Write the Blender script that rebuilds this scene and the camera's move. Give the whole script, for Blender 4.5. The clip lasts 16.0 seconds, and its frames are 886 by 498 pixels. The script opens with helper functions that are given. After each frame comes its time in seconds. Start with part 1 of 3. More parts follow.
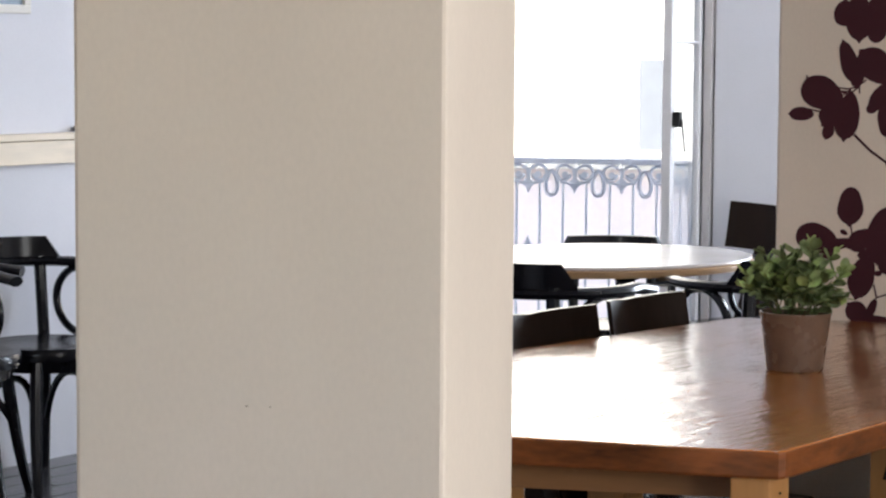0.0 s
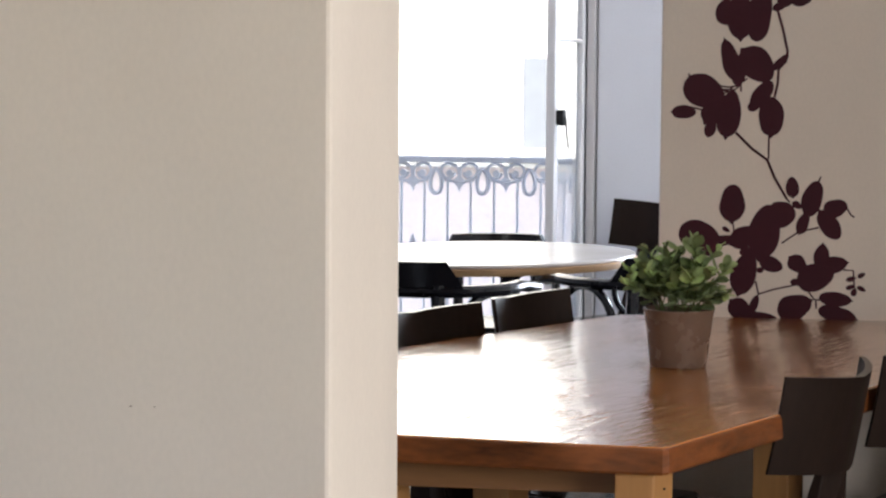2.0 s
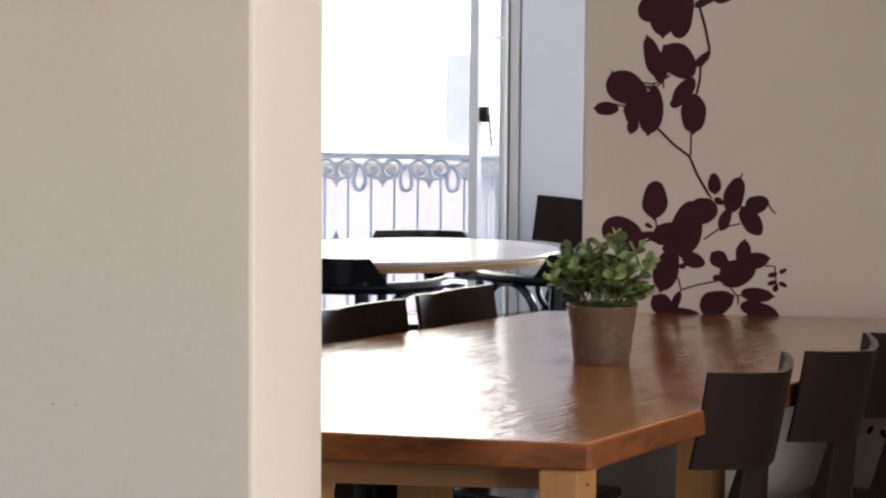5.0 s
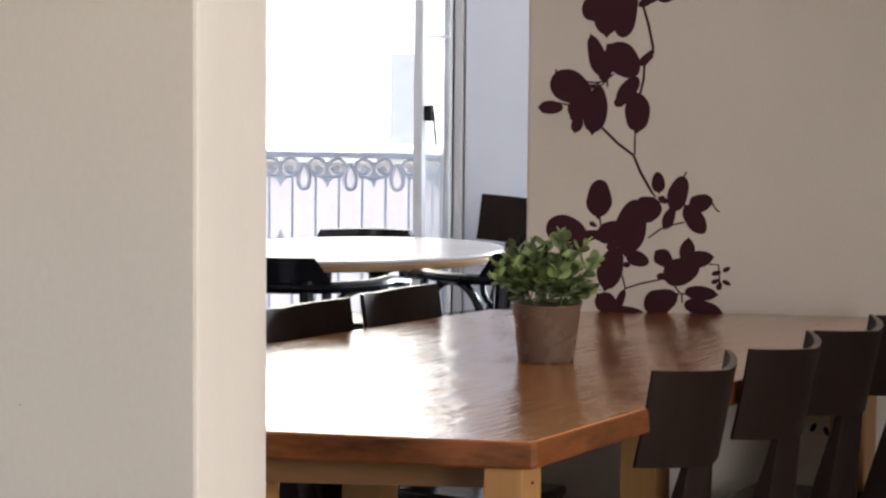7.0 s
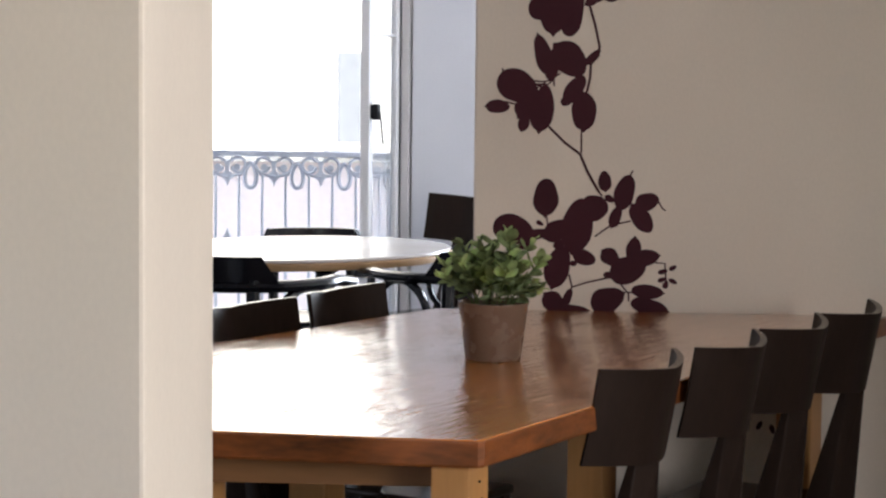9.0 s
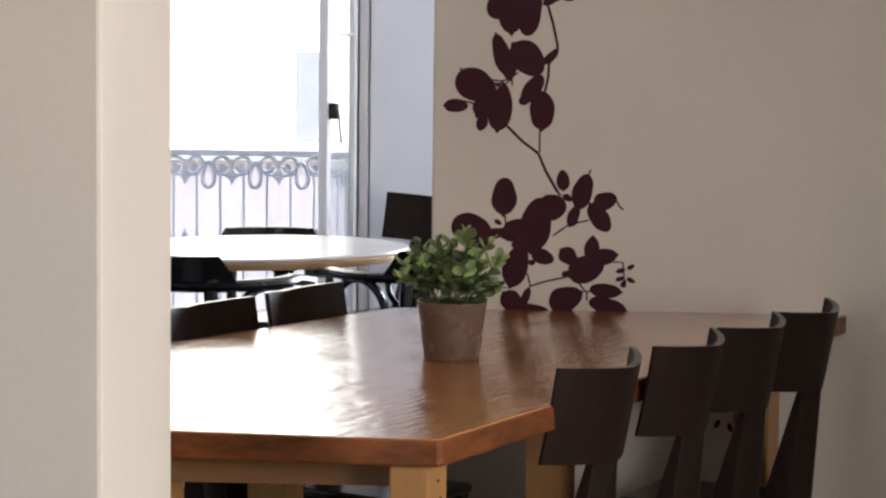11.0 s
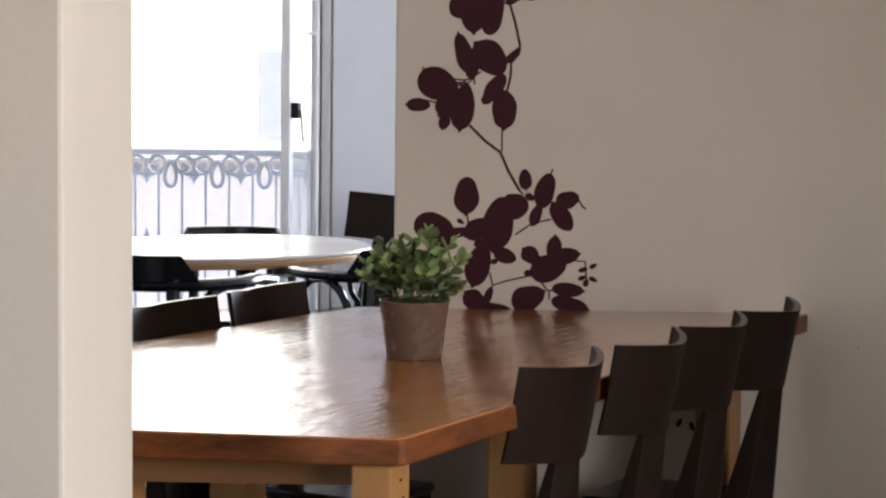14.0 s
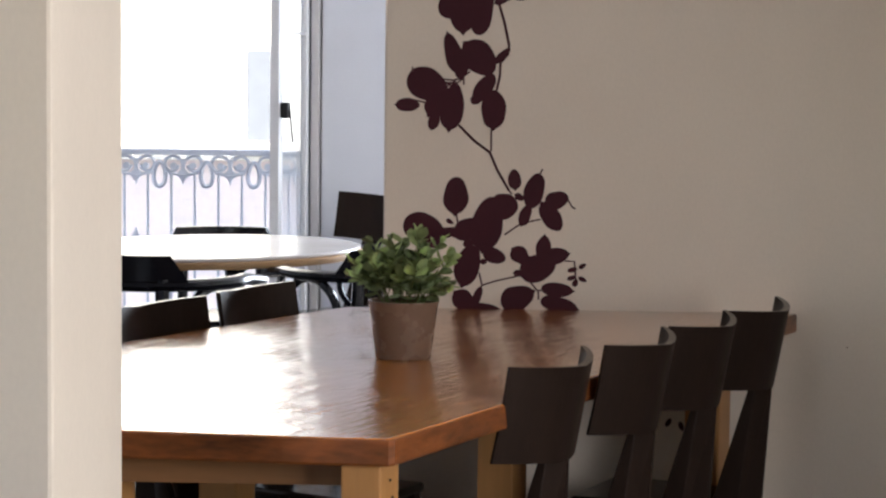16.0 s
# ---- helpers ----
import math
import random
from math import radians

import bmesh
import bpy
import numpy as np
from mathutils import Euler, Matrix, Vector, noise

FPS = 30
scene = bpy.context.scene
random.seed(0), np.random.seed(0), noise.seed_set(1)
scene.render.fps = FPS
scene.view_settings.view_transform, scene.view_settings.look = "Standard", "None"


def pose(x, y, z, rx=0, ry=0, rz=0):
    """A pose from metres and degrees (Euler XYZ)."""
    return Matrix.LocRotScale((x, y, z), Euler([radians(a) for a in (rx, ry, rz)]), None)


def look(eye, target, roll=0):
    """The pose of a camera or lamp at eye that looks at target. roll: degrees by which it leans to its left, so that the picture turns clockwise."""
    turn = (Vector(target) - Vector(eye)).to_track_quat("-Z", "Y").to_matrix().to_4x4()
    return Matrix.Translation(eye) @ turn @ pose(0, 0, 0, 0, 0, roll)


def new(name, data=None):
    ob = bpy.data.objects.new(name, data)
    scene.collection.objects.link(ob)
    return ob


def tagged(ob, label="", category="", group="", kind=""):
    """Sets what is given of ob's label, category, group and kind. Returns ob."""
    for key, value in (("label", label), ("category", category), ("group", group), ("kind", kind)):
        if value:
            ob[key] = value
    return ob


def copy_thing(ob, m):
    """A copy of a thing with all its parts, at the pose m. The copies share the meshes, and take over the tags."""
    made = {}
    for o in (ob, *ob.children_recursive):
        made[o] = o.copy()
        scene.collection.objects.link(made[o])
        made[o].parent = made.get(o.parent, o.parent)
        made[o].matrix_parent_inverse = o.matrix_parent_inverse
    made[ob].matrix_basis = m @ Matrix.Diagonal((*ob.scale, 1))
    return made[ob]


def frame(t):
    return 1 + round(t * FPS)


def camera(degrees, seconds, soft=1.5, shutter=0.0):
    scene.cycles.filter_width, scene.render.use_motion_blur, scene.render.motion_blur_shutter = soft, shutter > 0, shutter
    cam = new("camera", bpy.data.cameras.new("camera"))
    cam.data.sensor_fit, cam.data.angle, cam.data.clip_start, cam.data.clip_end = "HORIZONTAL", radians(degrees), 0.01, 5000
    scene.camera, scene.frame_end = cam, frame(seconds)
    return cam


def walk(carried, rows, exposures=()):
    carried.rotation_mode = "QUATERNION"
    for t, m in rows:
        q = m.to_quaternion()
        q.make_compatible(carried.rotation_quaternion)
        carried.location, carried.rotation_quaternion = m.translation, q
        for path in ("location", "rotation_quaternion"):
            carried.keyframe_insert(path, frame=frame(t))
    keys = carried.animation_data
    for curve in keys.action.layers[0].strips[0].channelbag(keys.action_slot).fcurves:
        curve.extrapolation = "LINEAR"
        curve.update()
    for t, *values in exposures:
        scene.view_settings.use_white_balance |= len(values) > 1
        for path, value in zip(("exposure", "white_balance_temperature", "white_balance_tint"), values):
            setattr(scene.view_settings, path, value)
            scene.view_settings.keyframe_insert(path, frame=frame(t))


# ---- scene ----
EYE = (0.0, 0.0, 1.42)
cam = camera(22.18, 16.0, soft=2.3)
# seconds, tilt, lean, heading: the camera turns on its stand
TURNS = [
    (0.0, 85.126, -0.386, 11.433),
    (0.5, 85.167, -0.396, 10.264),
    (1.0, 85.143, -0.409, 9.345),
    (1.5, 85.118, -0.418, 8.857),
    (2.0, 85.102, -0.425, 8.508),
    (2.5, 85.087, -0.432, 8.199),
    (3.0, 85.074, -0.439, 7.892),
    (3.5, 85.060, -0.446, 7.587),
    (4.0, 85.051, -0.455, 7.277),
    (6.5, 85.015, -0.512, 5.481),
    (7.0, 85.015, -0.523, 5.165),
    (7.5, 85.005, -0.536, 4.849),
    (8.0, 85.000, -0.550, 4.500),
    (8.5, 85.002, -0.565, 4.149),
    (9.0, 85.000, -0.579, 3.820),
    (9.5, 84.994, -0.592, 3.532),
    (12.0, 84.986, -0.652, 2.320),
    (12.5, 84.976, -0.662, 2.132),
    (13.0, 84.977, -0.669, 2.006),
    (13.5, 84.976, -0.675, 1.886),
    (14.0, 84.981, -0.679, 1.813),
    (14.5, 84.975, -0.682, 1.758),
    (15.0, 84.985, -0.687, 1.668),
    (15.5, 84.979, -0.691, 1.597),
    (16.0, 84.985, -0.694, 1.543)
]
walk(cam, [(t, pose(*EYE, rx, ry, rz)) for t, rx, ry, rz in TURNS], exposures=[(0, 2.5), (16, 2.5)])

# ---- light ----
world = bpy.data.worlds.new("daylight")
scene.world = world
world.use_nodes = True
sky = world.node_tree.nodes.new("ShaderNodeTexSky")
sky.sky_type, sky.sun_disc = "NISHITA", False
sky.sun_elevation, sky.sun_rotation = radians(48), radians(200)
backing = world.node_tree.nodes["Background"]
backing.inputs["Strength"].default_value = 0.12
world.node_tree.links.new(sky.outputs[0], backing.inputs[0])

sun = new("sun", bpy.data.lights.new("sun", "SUN"))
sun.data.energy, sun.data.angle, sun.data.color = 5.0, radians(0.5), (1.0, 0.95, 0.88)
sun.matrix_world = look((6, -16, 20), (0, 0, 0))


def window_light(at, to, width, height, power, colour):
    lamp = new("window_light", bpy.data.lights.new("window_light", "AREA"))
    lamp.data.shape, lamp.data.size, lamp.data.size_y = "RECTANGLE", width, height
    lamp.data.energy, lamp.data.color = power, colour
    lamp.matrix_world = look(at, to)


# Fill lamps in openings added out of view: north, south and east.
window_light((1.25, 9.72, 1.45), (1.25, 0, 1.2), 1.1, 2.1, 41, (0.76, 0.86, 1.0))
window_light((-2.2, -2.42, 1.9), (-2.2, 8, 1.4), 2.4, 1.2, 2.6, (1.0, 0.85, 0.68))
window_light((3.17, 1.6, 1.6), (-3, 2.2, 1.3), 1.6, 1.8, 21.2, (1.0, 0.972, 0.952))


# ---- materials ----
def material(name, colour, rough=0.6, metal=0.0, vary=0.12, scale=6.0, fine=90.0, bump=0.15, stretch=(1, 1, 1), coat=0.0, turn=0.0, spec=0.5, wave=0.0):
    m = bpy.data.materials.new(name)
    m.use_nodes = True
    nt = m.node_tree
    bsdf = nt.nodes["Principled BSDF"]
    co = nt.nodes.new("ShaderNodeTexCoord")
    mp = nt.nodes.new("ShaderNodeMapping")
    mp.vector_type = "TEXTURE"
    mp.inputs["Scale"].default_value = [1 / k for k in stretch]
    mp.inputs["Rotation"].default_value = (0, 0, radians(turn))
    big, small = nt.nodes.new("ShaderNodeTexNoise"), nt.nodes.new("ShaderNodeTexNoise")
    big.inputs["Scale"].default_value, small.inputs["Scale"].default_value = scale, fine
    big.inputs["Detail"].default_value, small.inputs["Detail"].default_value = 5, 3
    nt.links.new(co.outputs["Object"], mp.inputs[0])
    for n in (big, small):
        nt.links.new(mp.outputs[0], n.inputs["Vector"])
    add = nt.nodes.new("ShaderNodeMath")
    add.operation = "ADD"
    half = nt.nodes.new("ShaderNodeMath")
    half.operation = "MULTIPLY"
    half.inputs[1].default_value = 0.4
    nt.links.new(small.outputs[0], half.inputs[0])
    nt.links.new(big.outputs[0], add.inputs[0])
    nt.links.new(half.outputs[0], add.inputs[1])
    ramp = nt.nodes.new("ShaderNodeValToRGB")
    ramp.color_ramp.elements[0].position, ramp.color_ramp.elements[1].position = 0.42, 1.0
    ramp.color_ramp.elements[0].color = (*[c * (1 - vary) for c in colour], 1)
    ramp.color_ramp.elements[1].color = (*[min(1, c * (1 + vary)) for c in colour], 1)
    nt.links.new(add.outputs[0], ramp.inputs[0])
    nt.links.new(ramp.outputs[0], bsdf.inputs["Base Color"])
    rr = nt.nodes.new("ShaderNodeMapRange")
    rr.inputs["To Min"].default_value, rr.inputs["To Max"].default_value = rough * 0.85, min(1, rough * 1.15)
    nt.links.new(big.outputs[0], rr.inputs[0])
    nt.links.new(rr.outputs[0], bsdf.inputs["Roughness"])
    bsdf.inputs["Metallic"].default_value = metal
    bsdf.inputs["Specular IOR Level"].default_value = spec
    bsdf.inputs["Coat Weight"].default_value = coat
    bsdf.inputs["Coat Roughness"].default_value = 0.06
    bp = nt.nodes.new("ShaderNodeBump")
    bp.inputs["Strength"].default_value, bp.inputs["Distance"].default_value = bump, 0.004
    nt.links.new(small.outputs[0], bp.inputs["Height"])
    nt.links.new(bp.outputs[0], bsdf.inputs["Normal"])
    if wave:
        slow, wv = nt.nodes.new("ShaderNodeTexNoise"), nt.nodes.new("ShaderNodeBump")
        slow.inputs["Scale"].default_value, slow.inputs["Detail"].default_value = 7.0, 2
        wv.inputs["Strength"].default_value, wv.inputs["Distance"].default_value = wave, 0.02
        nt.links.new(mp.outputs[0], slow.inputs["Vector"])
        nt.links.new(slow.outputs[0], wv.inputs["Height"])
        nt.links.new(wv.outputs[0], bp.inputs["Normal"])
    return m


def glass_material():
    m = bpy.data.materials.new("window_glass")
    m.use_nodes = True
    b = m.node_tree.nodes["Principled BSDF"]
    b.inputs["Transmission Weight"].default_value, b.inputs["Roughness"].default_value = 1.0, 0.14
    nt = m.node_tree
    clear, mix = nt.nodes.new("ShaderNodeBsdfTransparent"), nt.nodes.new("ShaderNodeMixShader")
    clear.inputs[0].default_value, mix.inputs[0].default_value = (0.95, 0.98, 1.0, 1), 0.4
    nt.links.new(clear.outputs[0], mix.inputs[1])
    nt.links.new(b.outputs[0], mix.inputs[2])
    nt.links.new(mix.outputs[0], nt.nodes["Material Output"].inputs[0])
    b.inputs["IOR"].default_value, b.inputs["Base Color"].default_value = 1.2, (0.95, 0.98, 1.0, 1)
    return m


def rough_patches(m):
    """Varnish that ripples more in some patches than in others, with small hard blisters."""
    nt = m.node_tree
    bp = nt.nodes["Bump"]
    co = nt.nodes["Texture Coordinate"]
    patch, fac = nt.nodes.new("ShaderNodeTexNoise"), nt.nodes.new("ShaderNodeMapRange")
    patch.inputs["Scale"].default_value, patch.inputs["Detail"].default_value = 6.0, 3
    fac.inputs["From Min"].default_value, fac.inputs["From Max"].default_value = 0.35, 0.68
    fac.inputs["To Min"].default_value, fac.inputs["To Max"].default_value = 0.35, 1.5
    nt.links.new(co.outputs["Object"], patch.inputs["Vector"])
    nt.links.new(patch.outputs[0], fac.inputs[0])
    bp.inputs["Distance"].default_value = 0.004
    strong = nt.nodes.new("ShaderNodeMath")
    strong.operation = "MULTIPLY"
    strong.inputs[1].default_value = 0.004
    nt.links.new(fac.outputs[0], strong.inputs[0])
    nt.links.new(strong.outputs[0], bp.inputs["Distance"])
    dots, cut, knob = nt.nodes.new("ShaderNodeTexVoronoi"), nt.nodes.new("ShaderNodeMapRange"), nt.nodes.new("ShaderNodeBump")
    dots.inputs["Scale"].default_value = 24.0
    cut.inputs["From Min"].default_value, cut.inputs["From Max"].default_value = 0.0, 0.11
    cut.inputs["To Min"].default_value, cut.inputs["To Max"].default_value = 1.0, 0.0
    knob.inputs["Strength"].default_value, knob.inputs["Distance"].default_value = 0.9, 0.0018
    nt.links.new(co.outputs["Object"], dots.inputs["Vector"])
    nt.links.new(dots.outputs["Distance"], cut.inputs[0])
    nt.links.new(cut.outputs[0], knob.inputs["Height"])
    nt.links.new(bp.outputs[0], knob.inputs["Normal"])
    nt.links.new(knob.outputs[0], nt.nodes["Principled BSDF"].inputs["Normal"])
    nt.links.new(knob.outputs[0], nt.nodes["Principled BSDF"].inputs["Coat Normal"])


PLASTER = material("warm_plaster", (0.765, 0.683, 0.60), 0.75, vary=0.07, scale=2.2, fine=140, bump=0.035, stretch=(1, 1, 0.6), wave=0.05)
# White plaster with the bluish window light put into its colour.
COOL_PLASTER = material("white_plaster_blue_lit", (0.73, 0.735, 0.80), 0.75, vary=0.05, scale=2.0, fine=120, bump=0.05, wave=0.07)
CEILING = material("ceiling_paint", (0.8, 0.78, 0.75), 0.8, vary=0.02)
FLOOR = material("dark_floorboard", (0.042, 0.041, 0.047), 0.16, vary=0.25, scale=5, stretch=(1, 6, 1), bump=0.08)
DECAL = material("plum_vinyl", (0.050, 0.0105, 0.018), 0.6, vary=0.1, bump=0.02, spec=0.2)
WOOD_TOP = material("varnished_pine_top", (0.54, 0.185, 0.028), 0.26, vary=0.5, scale=4.0, fine=70, stretch=(0.11, 1, 1), bump=0.85, coat=1.0, turn=65, wave=0.03)
WOOD_TOP.node_tree.nodes["Principled BSDF"].inputs["Coat Roughness"].default_value = 0.095
WOOD_TOP.node_tree.nodes["Principled BSDF"].inputs["Coat IOR"].default_value = 1.65
rough_patches(WOOD_TOP)
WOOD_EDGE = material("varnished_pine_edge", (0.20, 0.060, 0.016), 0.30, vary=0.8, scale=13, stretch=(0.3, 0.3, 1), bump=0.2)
WOOD_LEG = material("pale_pine", (0.42, 0.205, 0.07), 0.42, vary=0.22, scale=7, stretch=(1, 1, 0.1), bump=0.1)
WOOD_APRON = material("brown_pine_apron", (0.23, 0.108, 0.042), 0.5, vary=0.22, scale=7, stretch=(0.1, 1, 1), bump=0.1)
# Pale window sheen on the honey beech is put into the base colour.
WOOD_ROUND_SHEEN = material("beech_top_pale_sheen", (0.50, 0.46, 0.45), 0.25, vary=0.12, scale=4, stretch=(0.3, 1, 1), bump=0.05)
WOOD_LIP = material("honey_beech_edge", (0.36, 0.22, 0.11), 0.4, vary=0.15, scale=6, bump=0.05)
WOOD_SHELF = material("pale_shelf_wood", (0.82, 0.71, 0.57), 0.5, vary=0.1, scale=5, stretch=(1, 1, 8), bump=0.06)
DARK = material("dark_stained_wood", (0.020, 0.0115, 0.0085), 0.5, vary=0.3, scale=8, stretch=(1, 1, 0.2), bump=0.1, spec=0.10)
# Backlit glint along the rims is put into a lighter, glossier colour.
RIM = material("dark_glint_rim", (0.03, 0.019, 0.013), 0.24, vary=0.3, scale=20, bump=0.05, spec=0.5)
SEAT = material("worn_glossy_seat", (0.020, 0.014, 0.010), 0.14, vary=0.25, scale=8, bump=0.04, spec=0.5)
NAIL = material("filled_nail_hole", (0.42, 0.34, 0.27), 0.8)
BLACK = material("black_lacquered_wood", (0.006, 0.006, 0.009), 0.22, vary=0.2, bump=0.05, spec=0.22)
FRAME = material("grey_window_paint", (0.55, 0.53, 0.54), 0.45, vary=0.06, bump=0.06)
# Glare from the window is put into this pale blue-grey.
IRON = material("glare_washed_iron", (0.63, 0.67, 0.76), 0.55, metal=0.0, vary=0.15, bump=0.2)
METAL = material("black_handle_metal", (0.02, 0.02, 0.022), 0.4, metal=0.6)
POT = material("greyed_paper_pot", (0.185, 0.118, 0.086), 0.27, vary=0.16, scale=16, fine=160, bump=0.06)
SOIL = material("potting_soil", (0.03, 0.022, 0.015), 0.95, vary=0.3, scale=60, bump=0.8)
LEAF = material("artificial_leaf", (0.46, 0.55, 0.28), 0.26, vary=0.4, scale=12, fine=60, bump=0.1)


def thin_leaf(m):
    """Lets some light through, and gives every leaf its own shade."""
    nt = m.node_tree
    out, bsdf = nt.nodes["Material Output"], nt.nodes["Principled BSDF"]
    mix, glow, info = nt.nodes.new("ShaderNodeMixShader"), nt.nodes.new("ShaderNodeBsdfTranslucent"), nt.nodes.new("ShaderNodeObjectInfo")
    hue, rng_map = nt.nodes.new("ShaderNodeHueSaturation"), nt.nodes.new("ShaderNodeMapRange")
    rng_map.inputs["To Min"].default_value, rng_map.inputs["To Max"].default_value = 0.45, 1.7
    nt.links.new(info.outputs["Random"], rng_map.inputs[0])
    nt.links.new(rng_map.outputs[0], hue.inputs["Value"])
    nt.links.new(nt.nodes["Color Ramp"].outputs[0], hue.inputs["Color"])
    nt.links.new(hue.outputs[0], bsdf.inputs["Base Color"])
    nt.links.new(hue.outputs[0], glow.inputs[0])
    mix.inputs[0].default_value = 0.5
    nt.links.new(bsdf.outputs[0], mix.inputs[1])
    nt.links.new(glow.outputs[0], mix.inputs[2])
    nt.links.new(mix.outputs[0], out.inputs[0])


thin_leaf(LEAF)
# Shade deep in the bush is put into this darker leaf green.
LEAF_INNER_SHADED = material("artificial_leaf_inner_shaded", (0.24, 0.31, 0.14), 0.45, vary=0.5, scale=40, fine=90, bump=0.1)
STALK = material("green_stalk", (0.09, 0.12, 0.03), 0.6)
FACADE = material("pale_facade_render", (0.80, 0.77, 0.72), 0.85, vary=0.04, scale=0.6, fine=20)
FACADE_LOW = material("pink_facade_render", (0.85, 0.76, 0.77), 0.85, vary=0.08, scale=0.8, fine=20)
# Window paint brightened for the opened leaf; light is put into the colour.
LEAF_PAINT_LIT = material("window_paint_lit_leaf", (0.78, 0.77, 0.79), 0.35, vary=0.05, bump=0.05)
SHUTTER = material("blue_grey_shutter", (0.112, 0.124, 0.143), 0.6, vary=0.08)
ASPHALT = material("asphalt", (0.05, 0.05, 0.052), 0.9, vary=0.2, scale=1, fine=30)
CERAMIC = material("grey_ceramic", (0.22, 0.22, 0.25), 0.3)
PRINT = material("blue_grey_print", (0.22, 0.30, 0.40), 0.3, vary=0.6, scale=5)
GLASS = glass_material()


# ---- mesh helpers ----
def finish(bm, smooth=False):
    bmesh.ops.recalc_face_normals(bm, faces=bm.faces)
    for f in bm.faces:
        f.smooth = smooth


def part(name, bm, mat, parent=None, label="", smooth=False, bevel=0.0):
    finish(bm, smooth)
    me = bpy.data.meshes.new(name)
    bm.to_mesh(me)
    bm.free()
    me.materials.append(mat)
    if smooth:
        me.set_sharp_from_angle(angle=radians(38))
    ob = new(name, me)
    if parent:
        ob.parent = parent
    if bevel:
        mod = ob.modifiers.new("bevel", "BEVEL")
        mod.width, mod.segments, mod.limit_method, mod.angle_limit = bevel, 2, "ANGLE", radians(40)
    if label:
        tagged(ob, label)
    return ob


def box(bm, x0, x1, y0, y1, z0, z1):
    vs = [bm.verts.new((x, y, z)) for z in (z0, z1) for x, y in ((x0, y0), (x1, y0), (x1, y1), (x0, y1))]
    for f in ((3, 2, 1, 0), (4, 5, 6, 7), (0, 1, 5, 4), (1, 2, 6, 5), (2, 3, 7, 6), (3, 0, 4, 7)):
        bm.faces.new([vs[i] for i in f])
    return bm


def prism(bm, pts, z0, z1):
    lo = [bm.verts.new((x, y, z0)) for x, y in pts]
    hi = [bm.verts.new((x, y, z1)) for x, y in pts]
    bm.faces.new(lo[::-1])
    bm.faces.new(hi)
    for i in range(len(pts)):
        j = (i + 1) % len(pts)
        bm.faces.new((lo[i], lo[j], hi[j], hi[i]))
    return bm


def strip(bm, rows, close=False):
    """Skin over rows of equal length; every row is a closed ring."""
    rings = [[bm.verts.new(p) for p in row] for row in rows]
    n = len(rings[0])
    for a, b in zip(rings, rings[1:] + ([rings[0]] if close else [])):
        for i in range(n):
            bm.faces.new((a[i], a[(i + 1) % n], b[(i + 1) % n], b[i]))
    if not close:
        bm.faces.new(rings[0][::-1])
        bm.faces.new(rings[-1])
    return bm


def tube(bm, pts, radii, seg=8, flat=1.0, close=False):
    pts = [Vector(p) for p in pts]
    if not isinstance(radii, (list, tuple)):
        radii = [radii] * len(pts)
    rows = []
    for i, p in enumerate(pts):
        a = pts[i - 1] if (i or close) else p
        b = pts[(i + 1) % len(pts)] if (i < len(pts) - 1 or close) else p
        d = (b - a).normalized()
        up = Vector((0, 0, 1)) if abs(d.z) < 0.9 else Vector((1, 0, 0))
        s = d.cross(up).normalized() if i == 0 else (s - d * s.dot(d)).normalized()
        u = s.cross(d)
        rows.append([p + s * radii[i] * math.cos(k * math.tau / seg) + u * radii[i] * flat * math.sin(k * math.tau / seg) for k in range(seg)])
    return strip(bm, rows, close)


def lathe(bm, profile, seg=32, centre=(0, 0)):
    return strip(bm, [[(centre[0] + r * math.cos(k * math.tau / seg), centre[1] + r * math.sin(k * math.tau / seg), z) for k in range(seg)] for r, z in profile])


def bez(a, b, c, d, n=12):
    a, b, c, d = (Vector(p) for p in (a, b, c, d))
    return [a * (1 - t) ** 3 + b * 3 * t * (1 - t) ** 2 + c * 3 * t * t * (1 - t) + d * t ** 3 for t in (i / (n - 1) for i in range(n))]


def thing(name, label, category, group="", at=(0, 0, 0)):
    ob = tagged(new(name), label, category, group)
    ob.location = at
    return ob


def structure(name, bm, mat, label, category="wall", bevel=0.0):
    ob = part(name, bm, mat, bevel=bevel)
    return tagged(ob, label, category, kind="structure")


# ---- the room ----
WALL_Y = 5.872      # the wall with the decal
WIN_Y = 9.75        # the wall with the balcony windows
TOP = 3.0
SLANT = radians(66.8)
LX, LY = -2.99, 7.225                      # a point on the slanting wall's foot
ld = Vector((math.cos(SLANT), math.sin(SLANT), 0))
ln = Vector((math.sin(SLANT), -math.cos(SLANT), 0))   # into the room


def on_slant(y):
    return LX + (y - LY) / math.tan(SLANT)


structure("floor", prism(bmesh.new(), [(-8, -2.8), (3.5, -2.8), (3.5, 10.1), (-3, 10.1)], -0.2, 0.0), FLOOR, "dark worn floorboards of the dining room", "floor")
structure("ceiling", prism(bmesh.new(), [(-8, -2.8), (3.5, -2.8), (3.5, 10.1), (-3, 10.1)], TOP, TOP + 0.2), CEILING, "plain white painted ceiling", "ceiling")
structure("wall_decal_side", box(bmesh.new(), -0.308, 3.2, WALL_Y, WALL_Y + 0.22, 0, TOP), PLASTER, "warm off-white plaster wall with a plum plant decal", bevel=0.006)
# The opening is added to hold the east fill lamp.
bm = bmesh.new()
for y0, y1, z0, z1 in ((-2.5, 0.8, 0, TOP), (2.4, WIN_Y, 0, TOP), (0.8, 2.4, 0, 0.7), (0.8, 2.4, 2.5, TOP)):
    box(bm, 3.2, 3.4, y0, y1, z0, z1)
